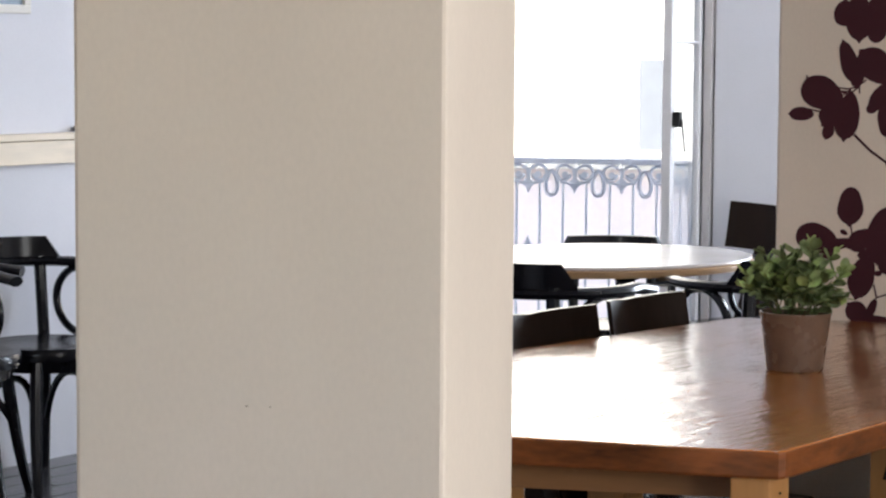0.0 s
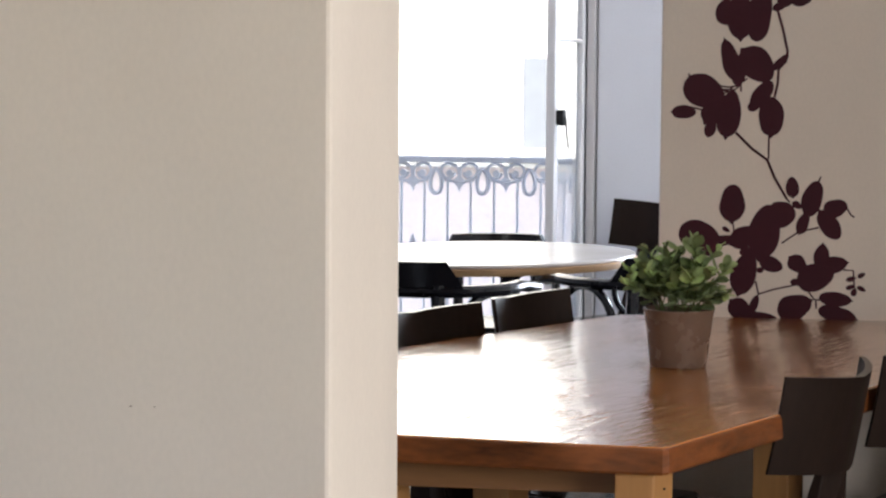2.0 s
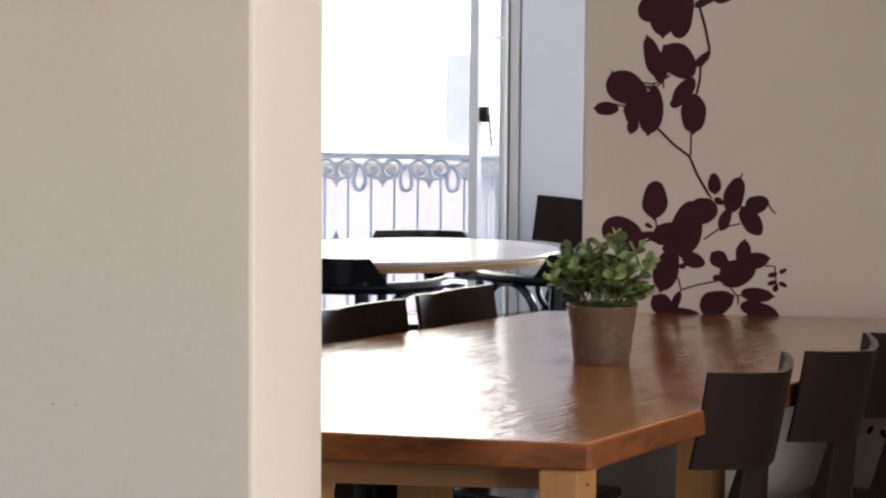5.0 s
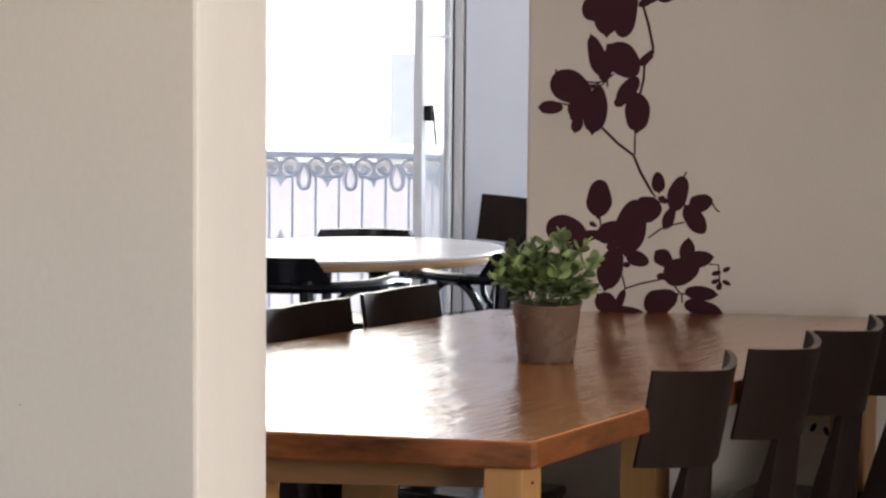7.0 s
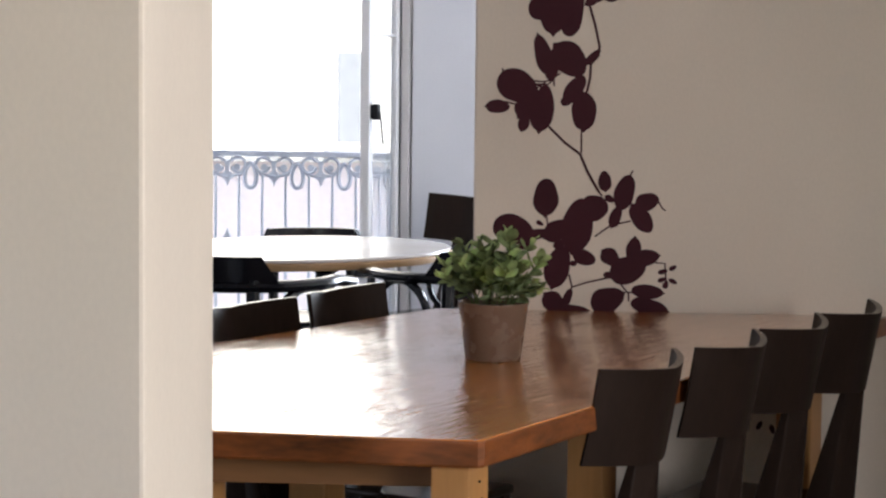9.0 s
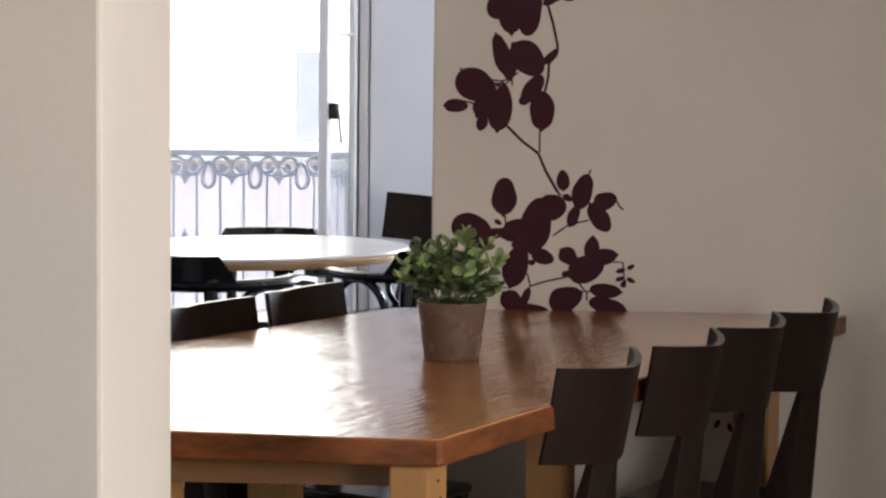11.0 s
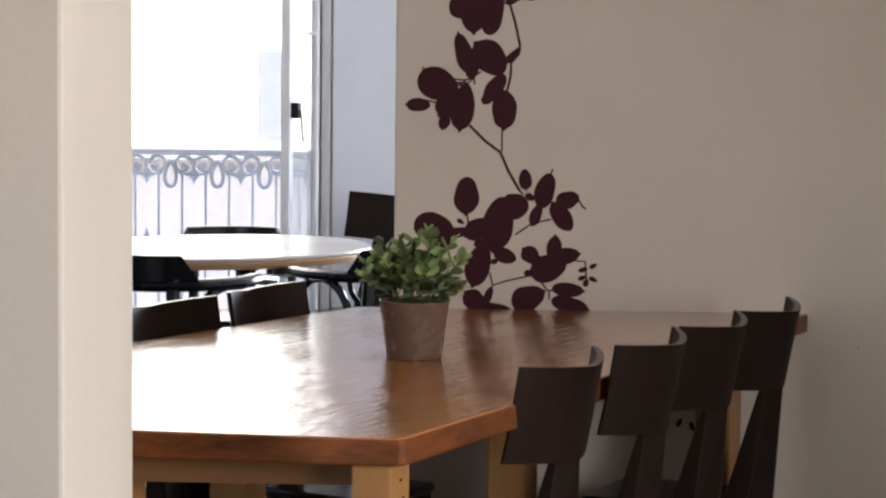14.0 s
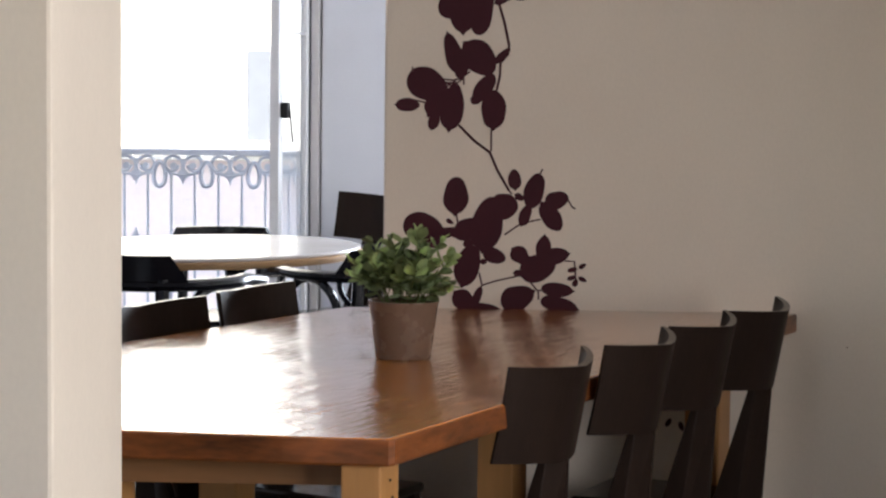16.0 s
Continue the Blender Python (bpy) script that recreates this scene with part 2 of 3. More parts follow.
structure("wall_east", bm, PLASTER, "unseen warm plaster wall with an added opening for a fill lamp")
# Added out of view to keep east light off the decal wall.
structure("wall_nib", box(bmesh.new(), 2.4, 3.2, 2.9, 3.05, 0, TOP), PLASTER, "unseen plaster cross wall added to shade the decal wall")
# Added beside the view so the decal wall darkens low on the right.
structure("wall_low", box(bmesh.new(), 1.16, 1.28, 5.10, WALL_Y, 0, 0.86), PLASTER, "unseen low plaster partition added to darken the decal wall's lower right")
# The opening is added to hold the south fill lamp.
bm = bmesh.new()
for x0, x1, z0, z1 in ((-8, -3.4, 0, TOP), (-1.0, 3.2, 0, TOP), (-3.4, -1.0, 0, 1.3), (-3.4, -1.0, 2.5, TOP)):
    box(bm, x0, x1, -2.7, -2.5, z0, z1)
structure("wall_south", bm, PLASTER, "unseen warm plaster wall with an added opening for a fill lamp")
bm = bmesh.new()
for x0, x1, z0, z1 in ((-2.6, -2.0, 0, TOP), (-0.781, 0.7, 0, TOP), (1.8, 3.2, 0, TOP), (-2.0, -0.781, 2.6, TOP), (0.7, 1.8, 2.5, TOP), (0.7, 1.8, 0, 0.4)):
    box(bm, x0, x1, WIN_Y, WIN_Y + 0.3, z0, z1)
structure("wall_north", bm, COOL_PLASTER, "white plaster wall around the balcony window")
a, b = (on_slant(-2.7), -2.7), (on_slant(8.9), 8.9)
structure("wall_west", prism(bmesh.new(), [a, b, (b[0] - 0.2, b[1]), (a[0] - 0.2, a[1])], 0, TOP), COOL_PLASTER, "white plaster wall behind the bentwood chairs")
structure("wall_return", box(bmesh.new(), b[0] - 0.2, b[0], 8.9, WIN_Y, 0, TOP), COOL_PLASTER, "short white plaster return beside the window")

# square pillar
structure("pillar", box(bmesh.new(), -1.002, -0.531, 2.65, 3.143, 0, TOP), PLASTER, "square off-white plastered pillar with worn edges", "pillar", bevel=0.006)

# ---- outside ----
structure("ground", prism(bmesh.new(), [(-600, -600), (600, -600), (600, 600), (-600, 600)], -4.6, -4.5), ASPHALT, "grey asphalt street far below the balcony", "ground")
house = thing("opposite_house", "pale rendered town house in full sun across the street", "house")
bm = box(bmesh.new(), -16, 14, 22, 30, 0.35, 11)
part("wall", bm, FACADE, house)
part("lower_wall", box(bmesh.new(), -16, 14, 21.97, 30, -4.5, 0.35), FACADE_LOW, house, "faded pink rendered lower storey")
part("roof", box(bmesh.new(), -16.4, 14.4, 21.5, 30.4, 11, 11.4), FACADE, house)
part("string_course", box(bmesh.new(), -16, 14, 21.88, 21.97, 0.33, 0.45), FACADE, house)
for x in (-12.4, -9.1, -5.8, -2.52, 0.9, 4.2):
    for z in (0.5, 6.6):
        w = part("window", box(bmesh.new(), x, x + 1.1, 21.93, 22.0, z, z + (0.94 if z < 1 else 1.8)), FRAME, house)
        part("shutter", box(bmesh.new(), x + 0.04, x + 0.53, 21.9, 21.93, z + 0.03, z + (0.9 if z < 1 else 1.75)), SHUTTER, w)
        part("shutter", box(bmesh.new(), x + 0.57, x + 1.06, 21.9, 21.93, z + 0.03, z + (0.9 if z < 1 else 1.75)), SHUTTER, w)
        part("sill", box(bmesh.new(), x - 0.08, x + 1.18, 21.82, 21.98, z - 0.06, z), FACADE, w)

# Unseen block, sized so its shadow covers the opposite house's lower storey.
structure("upper_storeys", box(bmesh.new(), -20, 14, -2.8, 10.1, 3.25, 15.2), FACADE, "unseen block above the room added to shade the opposite house's foot", "building")
structure("balcony", box(bmesh.new(), -2.6, 0.2, 10.05, 10.6, -0.2, -0.02), FACADE, "stone balcony slab outside the window", "balcony")


# balcony rail
def railing():
    rail = thing("balcony_railing", "cast-iron balcony railing with scrolls, its grey paint lightened for window glare", "railing")
    y = 10.3
    part("top_rail", box(bmesh.new(), -2.5, 0.0, y - 0.02, y + 0.02, 0.931, 0.957), IRON, rail, bevel=0.004)
    part("bottom_rail", box(bmesh.new(), -2.5, 0.0, y - 0.015, y + 0.015, 0.05, 0.075), IRON, rail)
    for x in (-2.48, -1.24, -0.02):
        part("foot", box(bmesh.new(), x - 0.015, x + 0.015, y - 0.015, y + 0.015, -0.02, 0.05), IRON, rail)
    ring = [(0.0265 * math.cos(k * math.tau / 24) * (1 - 0.18 * math.sin(k * math.tau / 24)), 0, 0.056 * math.sin(k * math.tau / 24)) for k in range(24)]
    step, x0 = 0.2162, -1.5685

    def plate(pts, half=0.006):
        b2 = bmesh.new()
        fr = [b2.verts.new((px, y - half, pz)) for px, pz in pts]
        bk = [b2.verts.new((px, y + half, pz)) for px, pz in pts]
        b2.faces.new(fr)
        b2.faces.new(bk[::-1])
        n = len(pts)
        for k in range(n):
            b2.faces.new((fr[k], fr[(k + 1) % n], bk[(k + 1) % n], bk[k]))
        return b2
    for i in range(-4, 7):
        x = x0 + i * step
        part("oval", tube(bmesh.new(), [(x + p[0], y, 0.842 + p[2]) for p in ring], 0.0105, 6, close=True), IRON, rail, smooth=True)
        for s in (-1, 1):
            # open scroll with a solid eye, curling up and over towards the oval
            pts = []
            for k in range(17):
                a = radians(30 + k * 20)
                r = 0.038 - 0.0005 * k
                pts.append((x + s * (0.0575 + r * math.cos(a)), y, 0.889 + r * math.sin(a)))
            part("scroll", tube(bmesh.new(), pts, 0.0075, 6), IRON, rail, smooth=True)
            eye = [(x + s * (0.063 + 0.0155 * math.cos(q)), 0.880 + 0.0155 * math.sin(q)) for q in (k * math.tau / 14 for k in range(14))]
            part("scroll_eye", plate(eye), IRON, rail)
            part("bar", tube(bmesh.new(), [(x + s * step / 4, y, 0.075), (x + s * step / 4, y, 0.86)], 0.0062, 6), IRON, rail, smooth=True)
            part("link", tube(bmesh.new(), [(x + s * 0.018, y, 0.895), (x + s * 0.045, y, 0.848), (x + s * step / 2, y, 0.838)], 0.008, 6), IRON, rail, smooth=True)
        xs = x + step / 2
        part("spearhead", plate([(xs - 0.022, 0.932), (xs - 0.010, 0.912), (xs + 0.010, 0.912), (xs + 0.022, 0.932), (xs + 0.010, 0.890), (xs + 0.008, 0.865), (xs + 0.034, 0.840), (xs + 0.012, 0.822), (xs, 0.795), (xs - 0.012, 0.822), (xs - 0.034, 0.840), (xs - 0.008, 0.865), (xs - 0.010, 0.890)]), IRON, rail)
        part("spearhead", plate([(xs - 0.024, 0.545), (xs + 0.024, 0.545), (xs + 0.009, 0.573), (xs, 0.597), (xs - 0.009, 0.573)]), IRON, rail)


railing()


# ---- window ----
def window():
    win = tagged(new("window_1"), "tall grey-painted balcony window with an inward-opened leaf", "window", kind="structure")
    y = WIN_Y
    part("window_frame", box(bmesh.new(), -0.888, -0.838, y - 0.03, y + 0.10, 0, 2.6), FRAME, win, bevel=0.006)
    part("frame_moulding", box(bmesh.new(), -0.828, -0.791, y - 0.05, y + 0.05, 0, 2.6), FRAME, win, bevel=0.006)
    part("frame_moulding", box(bmesh.new(), -0.838, -0.7815, y + 0.02, y + 0.10, 0, 2.6), FRAME, win)
    part("window_frame", box(bmesh.new(), -2.0, -1.93, y - 0.03, y + 0.10, 0, 2.6), FRAME, win, bevel=0.006)
    part("window_frame", box(bmesh.new(), -1.93, -0.888, y - 0.03, y + 0.10, 2.52, 2.6), FRAME, win, bevel=0.006)
    hinge, free = Vector((-0.852, y - 0.055)), Vector((-0.94, y - 0.47))
    d = (free - hinge).normalized()
    n = Vector((-d.y, d.x))

    def leafbox(s0, s1, t0, t1, z0, z1):
        q = [hinge + d * s + n * t for s, t in ((s0, t0), (s1, t0), (s1, t1), (s0, t1))]
        return prism(bmesh.new(), [tuple(p) for p in q], z0, z1)
    L = (free - hinge).length
    part("leaf_stile", leafbox(L - 0.05, L, -0.02, 0.02, 0.03, 2.5), LEAF_PAINT_LIT, win, bevel=0.005)
    part("leaf_stile", leafbox(0.0, 0.04, -0.02, 0.02, 0.03, 2.5), LEAF_PAINT_LIT, win, bevel=0.005)
    for z0, z1 in ((0.03, 0.15), (1.478, 1.492), (2.42, 2.5)):
        part("leaf_rail", leafbox(0.04, L - 0.05, -0.018, 0.018, z0, z1), LEAF_PAINT_LIT, win, bevel=0.004)
    for z0, z1 in ((0.15, 1.478), (1.492, 2.42)):
        g = part("pane", leafbox(0.04, L - 0.05, -0.003, 0.003, z0, z1), GLASS, win, "clear glass pane")
        g.visible_shadow = False
    h = part("handle", leafbox(L - 0.045, L - 0.01, 0.02, 0.055, 1.135, 1.20), METAL, win, "black window handle", bevel=0.006)
    p = hinge + d * (L - 0.02) + n * 0.06
    part("handle_lever", tube(bmesh.new(), [(p.x, p.y, 1.17), (p.x + 0.006, p.y, 1.10), (p.x + 0.014, p.y, 1.035)], 0.004, 6), METAL, h, smooth=True)


window()


# ---- wall decal ----
decal = thing("wall_decal", "plum vinyl decal of a leafy branch on the plaster wall", "wall decal")
rng = random.Random(4)


def flat_part(name, outline, depth=0.0012):
    bm = bmesh.new()
    fr = [bm.verts.new((x, WALL_Y - depth, z)) for x, z in outline]
    bk = [bm.verts.new((x, WALL_Y, z)) for x, z in outline]
    bm.faces.new(fr)
    for i in range(len(fr)):
        j = (i + 1) % len(fr)
        bm.faces.new((fr[i], fr[j], bk[j], bk[i]))
    part(name, bm, DECAL, decal)


count = [0]


def leaf_decal(x, z, length, width, angle):
    a = radians(angle)
    sharp = rng.uniform(0.05, 0.22)
    tip = rng.choice((0, 14, 14))
    out = []
    for k in range(28):
        t = k * math.tau / 28
        u = 0.5 * length * math.cos(t)
        w = 0.5 * width * math.sin(t) * (1 - sharp * math.cos(t)) * (1 + 0.04 * math.sin(3 * t + x * 40) + 0.025 * math.sin(5 * t + z * 70))
        if k == tip:
            u *= 1.14
        out.append((x + u * math.cos(a) - w * math.sin(a), z + u * math.sin(a) + w * math.cos(a)))
    count[0] += 1
    flat_part("leaf", out, 0.0010 + 0.00001 * count[0])


def stem_decal(*pts):
    left, right = [], []
    for i, (x, z) in enumerate(pts):
        a, b = pts[max(0, i - 1)], pts[min(len(pts) - 1, i + 1)]
        d = Vector((b[0] - a[0], b[1] - a[1])).normalized() * (0.0032 if len(pts) > 4 else 0.0021)
        left.append((x - d.y, z + d.x))
        right.append((x + d.y, z - d.x))
    count[0] += 1
    flat_part("stem", left + right[::-1], 0.0010 + 0.00001 * count[0])


leaf_decal(-0.143, 1.536, 0.066, 0.059, 90)
leaf_decal(-0.109, 1.530, 0.125, 0.065, 92)
leaf_decal(-0.060, 1.530, 0.139, 0.064, 84)
leaf_decal(-0.008, 1.553, 0.041, 0.022, 30)
leaf_decal(0.006, 1.566, 0.044, 0.032, 0)
leaf_decal(0.046, 1.568, 0.053, 0.032, 10)
leaf_decal(-0.131, 1.413, 0.108, 0.046, 107)
leaf_decal(-0.064, 1.402, 0.106, 0.080, -45)
leaf_decal(-0.108, 1.371, 0.047, 0.030, 60)
leaf_decal(-0.004, 1.409, 0.056, 0.021, 45)
leaf_decal(-0.197, 1.332, 0.112, 0.084, -25)
leaf_decal(-0.248, 1.279, 0.062, 0.035, 0)
leaf_decal(-0.132, 1.276, 0.122, 0.060, 82)
leaf_decal(-0.165, 1.286, 0.089, 0.062, 50)
leaf_decal(-0.180, 1.237, 0.044, 0.030, 75)
leaf_decal(-0.050, 1.325, 0.086, 0.044, 55)
leaf_decal(-0.070, 1.295, 0.032, 0.025, 20)
leaf_decal(-0.025, 1.270, 0.100, 0.065, 90)
leaf_decal(-0.120, 1.045, 0.097, 0.065, 88)
leaf_decal(-0.203, 0.959, 0.109, 0.077, -15)
leaf_decal(-0.169, 0.935, 0.059, 0.035, 60)
leaf_decal(-0.139, 0.949, 0.065, 0.027, 10)
leaf_decal(-0.037, 0.973, 0.142, 0.082, 80)
leaf_decal(0.007, 1.019, 0.071, 0.068, 0)
leaf_decal(-0.088, 0.959, 0.080, 0.053, 30)
leaf_decal(-0.135, 0.977, 0.021, 0.012, -30)
leaf_decal(-0.083, 0.922, 0.035, 0.021, 20)
leaf_decal(-0.087, 0.863, 0.112, 0.065, 75)
leaf_decal(-0.018, 0.889, 0.062, 0.040, -20)
leaf_decal(-0.046, 0.873, 0.019, 0.015, 0)
leaf_decal(0.032, 1.089, 0.053, 0.034, 95)
leaf_decal(0.084, 1.060, 0.094, 0.052, 75)
leaf_decal(0.045, 1.043, 0.027, 0.018, -30)
leaf_decal(0.062, 0.998, 0.062, 0.030, 70)
leaf_decal(0.143, 1.037, 0.062, 0.046, 15)
leaf_decal(0.128, 0.993, 0.086, 0.049, -55)
leaf_decal(0.050, 0.890, 0.056, 0.043, -40)
leaf_decal(0.110, 0.910, 0.068, 0.040, 85)
leaf_decal(0.143, 0.891, 0.068, 0.044, 10)
leaf_decal(0.096, 0.858, 0.097, 0.071, 20)
leaf_decal(0.046, 0.844, 0.027, 0.018, 0)
leaf_decal(0.044, 0.778, 0.091, 0.068, 25)
leaf_decal(0.147, 0.802, 0.083, 0.038, -5)
leaf_decal(0.153, 0.762, 0.100, 0.044, -14)
leaf_decal(-0.097, 0.770, 0.065, 0.053, -45)
leaf_decal(-0.061, 0.781, 0.056, 0.022, 70)
leaf_decal(-0.041, 0.752, 0.089, 0.024, -8)
leaf_decal(0.186, 0.855, 0.025, 0.013, 15)
leaf_decal(0.212, 0.865, 0.021, 0.012, 30)
leaf_decal(0.185, 0.834, 0.024, 0.012, 20)
leaf_decal(0.213, 0.830, 0.024, 0.012, -25)
leaf_decal(0.194, 0.821, 0.021, 0.015, 70)
leaf_decal(0.444, 0.457, 0.024, 0.013, 60)
leaf_decal(0.478, 0.447, 0.025, 0.013, -70)
stem_decal((-0.014, 1.541), (0.000, 1.495), (0.013, 1.437), (0.010, 1.412), (-0.009, 1.390), (-0.010, 1.356), (-0.018, 1.319))
stem_decal((-0.030, 1.221), (-0.030, 1.161))
stem_decal((-0.115, 1.228), (-0.073, 1.187), (-0.033, 1.158), (-0.014, 1.114), (0.018, 1.059))
stem_decal((-0.160, 1.347), (-0.134, 1.344), (-0.112, 1.348), (-0.087, 1.367))
stem_decal((-0.105, 1.384), (-0.103, 1.333))
stem_decal((-0.163, 1.344), (-0.134, 1.330))
stem_decal((-0.118, 0.998), (-0.115, 0.975), (-0.100, 0.966))
stem_decal((-0.057, 0.844), (-0.049, 0.811), (-0.061, 0.789))
stem_decal((-0.049, 0.811), (-0.010, 0.824), (0.042, 0.836))
stem_decal((0.008, 0.944), (0.050, 0.974), (0.101, 0.986))
stem_decal((0.166, 0.878), (0.191, 0.877), (0.195, 0.830))
stem_decal((0.076, 0.823), (0.094, 0.800), (0.112, 0.799))
stem_decal((0.098, 0.798), (0.099, 0.776))
stem_decal((0.097, 1.101), (0.104, 1.117))
stem_decal((0.170, 1.040), (0.182, 1.020), (0.191, 1.014))
stem_decal((-0.235, 1.361), (-0.237, 1.378))
stem_decal((-0.155, 1.338), (-0.120, 1.337), (-0.104, 1.350))
stem_decal((-0.150, 1.325), (-0.125, 1.343))
stem_decal((-0.232, 1.292), (-0.190, 1.283))
stem_decal((0.018, 1.059), (0.026, 1.050))


# ---- long table ----
def long_table():
    t = thing("long_table", "heavy varnished pine dining table with skewed ends", "table")
    # outline: wall end straight, near end parallel to it, long sides askew
    edge = [(-0.225, 3.860), (-0.190, 3.860), (-0.179, 3.869), (0.773, 5.868), (-0.405, 5.868), (-1.42, 4.13), (-1.40, 4.06), (-1.33, 4.02), (-0.655, 3.90), (-0.375, 3.870)]
    r = random.Random(3)
    worn = []
    for (x0, y0), (x1, y1) in zip(edge, edge[1:] + edge[:1]):
        n = max(1, int(math.hypot(x1 - x0, y1 - y0) / 0.09))
        wall_side = y0 > 5.8 and y1 > 5.8
        for k in range(n):
            d = 0 if k == 0 or wall_side else r.uniform(-0.0016, 0.0016)
            worn.append((x0 + (x1 - x0) * k / n + d, y0 + (y1 - y0) * k / n + d))
    top = part("tabletop", prism(bmesh.new(), worn, 0.700, 0.75), WOOD_TOP, t, "glossy uneven varnished pine top", bevel=0.006)
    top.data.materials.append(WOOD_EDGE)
    # Vertical faces take the darker edge colour.
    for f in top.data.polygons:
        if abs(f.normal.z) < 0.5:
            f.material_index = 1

    def leg(x, y, s=0.088):
        # square legs, turned askew like the long sides
        q = [(x + u * s / 2 + 0.42 * v * s / 2, y + v * s / 2) for u, v in ((-1, -1), (1, -1), (1, 1), (-1, 1))]
        part("leg", prism(bmesh.new(), q, 0.001, 0.700), WOOD_LEG, t, bevel=0.004)
    leg(-0.224, 3.905, 0.070)
    leg(-0.705, 3.990, 0.070)
    for x, y in ((0.01, 5.55), (0.532, 5.72), (-0.64, 5.26), (-1.24, 4.17)):
        leg(x, y)
    for x, y, z in ((-0.188, 3.893, 0.672), (-0.184, 3.902, 0.640)):
        b2 = bmesh.new()
        bmesh.ops.create_uvsphere(b2, u_segments=8, v_segments=5, radius=0.0025)
        bmesh.ops.translate(b2, verts=b2.verts, vec=(x, y, z))
        part("nail_head", b2, METAL, t, "dark nail head")
    # Aprons are a darker brown than the legs.
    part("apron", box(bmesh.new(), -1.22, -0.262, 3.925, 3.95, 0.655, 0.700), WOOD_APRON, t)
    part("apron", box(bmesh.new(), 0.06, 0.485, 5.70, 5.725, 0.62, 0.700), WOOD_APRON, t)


long_table()


# ---- plate-back chairs ----
def plate_chair():
    """Sits at the origin; the back stands towards +x, the row runs along y."""
    c = thing("dining_chair", "dark-stained wooden chair with a curved plate backrest", "chair", "chairs along the long table")
    rows = []
    n = 25
    half, chord = radians(38), 0.183
    # the plate's line: two nearly flat wings and a bend between them
    steps = 240
    bend = [half * math.copysign(abs(q) ** 0.75, q) for q in (-1 + 2 * j / steps for j in range(steps + 1))]
    line, px, py = [], 0.0, 0.0
    for a in bend:
        line.append((px, py))
        px -= math.sin(a)
        py += math.cos(a)
    size = 2 * chord / line[-1][1]
    for k in range(n):
        j = round(steps * k / (n - 1))
        a = bend[j]
        nx, ny = math.cos(a), math.sin(a)
        x, y = 0.20 + size * line[j][0], size * line[j][1] - chord
        dip = 1 - abs(-1 + 2 * k / (n - 1))
        top, low = 0.822 - 0.014 * dip, 0.632 - 0.016 * dip
        th = 0.0085 - 0.004 * abs(a / half) ** 2
        ring = []
        for z, lean in ((low, -0.020), (0.69, -0.007), (0.76, 0.006), (top, 0.016)):
            ring.append((x + lean + nx * th, y + ny * th, z))
        for z, lean in ((top, 0.016), (0.76, 0.006), (0.69, -0.007), (low, -0.020)):
            ring.append((x + lean - nx * th, y - ny * th, z))
        rows.append(ring)
    back = part("backrest", strip(bmesh.new(), rows), DARK, c, smooth=True)
    back.data.materials.append(RIM)
    # Top and end faces take the glint rim.
    for f in back.data.polygons:
        if f.normal.z > 0.7 or abs(f.normal.y) > 0.9:
            f.material_index = 1
    for s in (-1, 1):
        ring = []
        for z, y0, y1, xi, xo in ((0.622, 0.002, 0.056, 0.243, 0.266), (0.32, 0.004, 0.108, 0.166, 0.242), (0.12, 0.05, 0.135, 0.180, 0.243), (0.0, 0.085, 0.14, 0.212, 0.252)):
            ring.append([(xi, s * y0, z), (xo, s * y0, z), (xo - 0.026, s * y1, z), (xi - 0.02, s * y1, z)])
        part("back_leg", strip(bmesh.new(), ring), DARK, c, bevel=0.003)
        ring = [[(x - w, s * 0.14 - w, z), (x + w, s * 0.14 - w, z), (x + w, s * 0.14 + w, z), (x - w, s * 0.14 + w, z)] for x, w, z in ((-0.16, 0.018, 0.317), (-0.17, 0.015, 0.0))]
        part("front_leg", strip(bmesh.new(), ring), DARK, c, bevel=0.003)
    part("seat", prism(bmesh.new(), [(-0.19, -0.158), (0.17, -0.145), (0.17, 0.145), (-0.19, 0.158)], 0.315, 0.340), SEAT, c, bevel=0.008)
    part("seat_rail", box(bmesh.new(), -0.16, 0.17, -0.13, 0.13, 0.275, 0.315), DARK, c)
    return c


first = plate_chair()


def set_chair(near, far, side, first_one=False):
    """Puts a chair's backrest between two points of its top; side -1: on the other side of the table."""
    a, b = Vector((*near, 0)), Vector((*far, 0))
    d = (b - a).normalized()
    turn = math.degrees(math.atan2(d.y, d.x)) - 90 + (180 if side < 0 else 0)
    m = pose((a.x + b.x) / 2, (a.y + b.y) / 2, 0, 0, 0, turn) @ pose(-0.216, 0, 0)
    if first_one:
        first.matrix_basis = m
        return first
    return copy_thing(first, m)


set_chair((0.017, 4.263), (0.171, 4.603), 1, True)
set_chair((0.211, 4.602), (0.362, 4.965), 1)
set_chair((0.369, 4.945), (0.529, 5.295), 1)
set_chair((0.534, 5.262), (0.689, 5.616), 1)
set_chair((-0.694, 5.497), (-0.532, 5.815), -1).scale = (1, 0.95, 1)
set_chair((-0.880, 5.110), (-0.716, 5.425), -1)
set_chair((-1.07, 4.72), (-0.90, 5.06), -1)
far_chair = set_chair((-0.695, 9.56), (-0.39, 9.35), -1)
far_chair.scale = (0.98, 0.98, 1.0)
tagged(far_chair, "dark wooden plate-back chair standing by the far wall", "chair", "chairs round the round table")


# ---- round table ----
MID = (-1.0, 7.63)
BASE = (-0.91, 7.68)


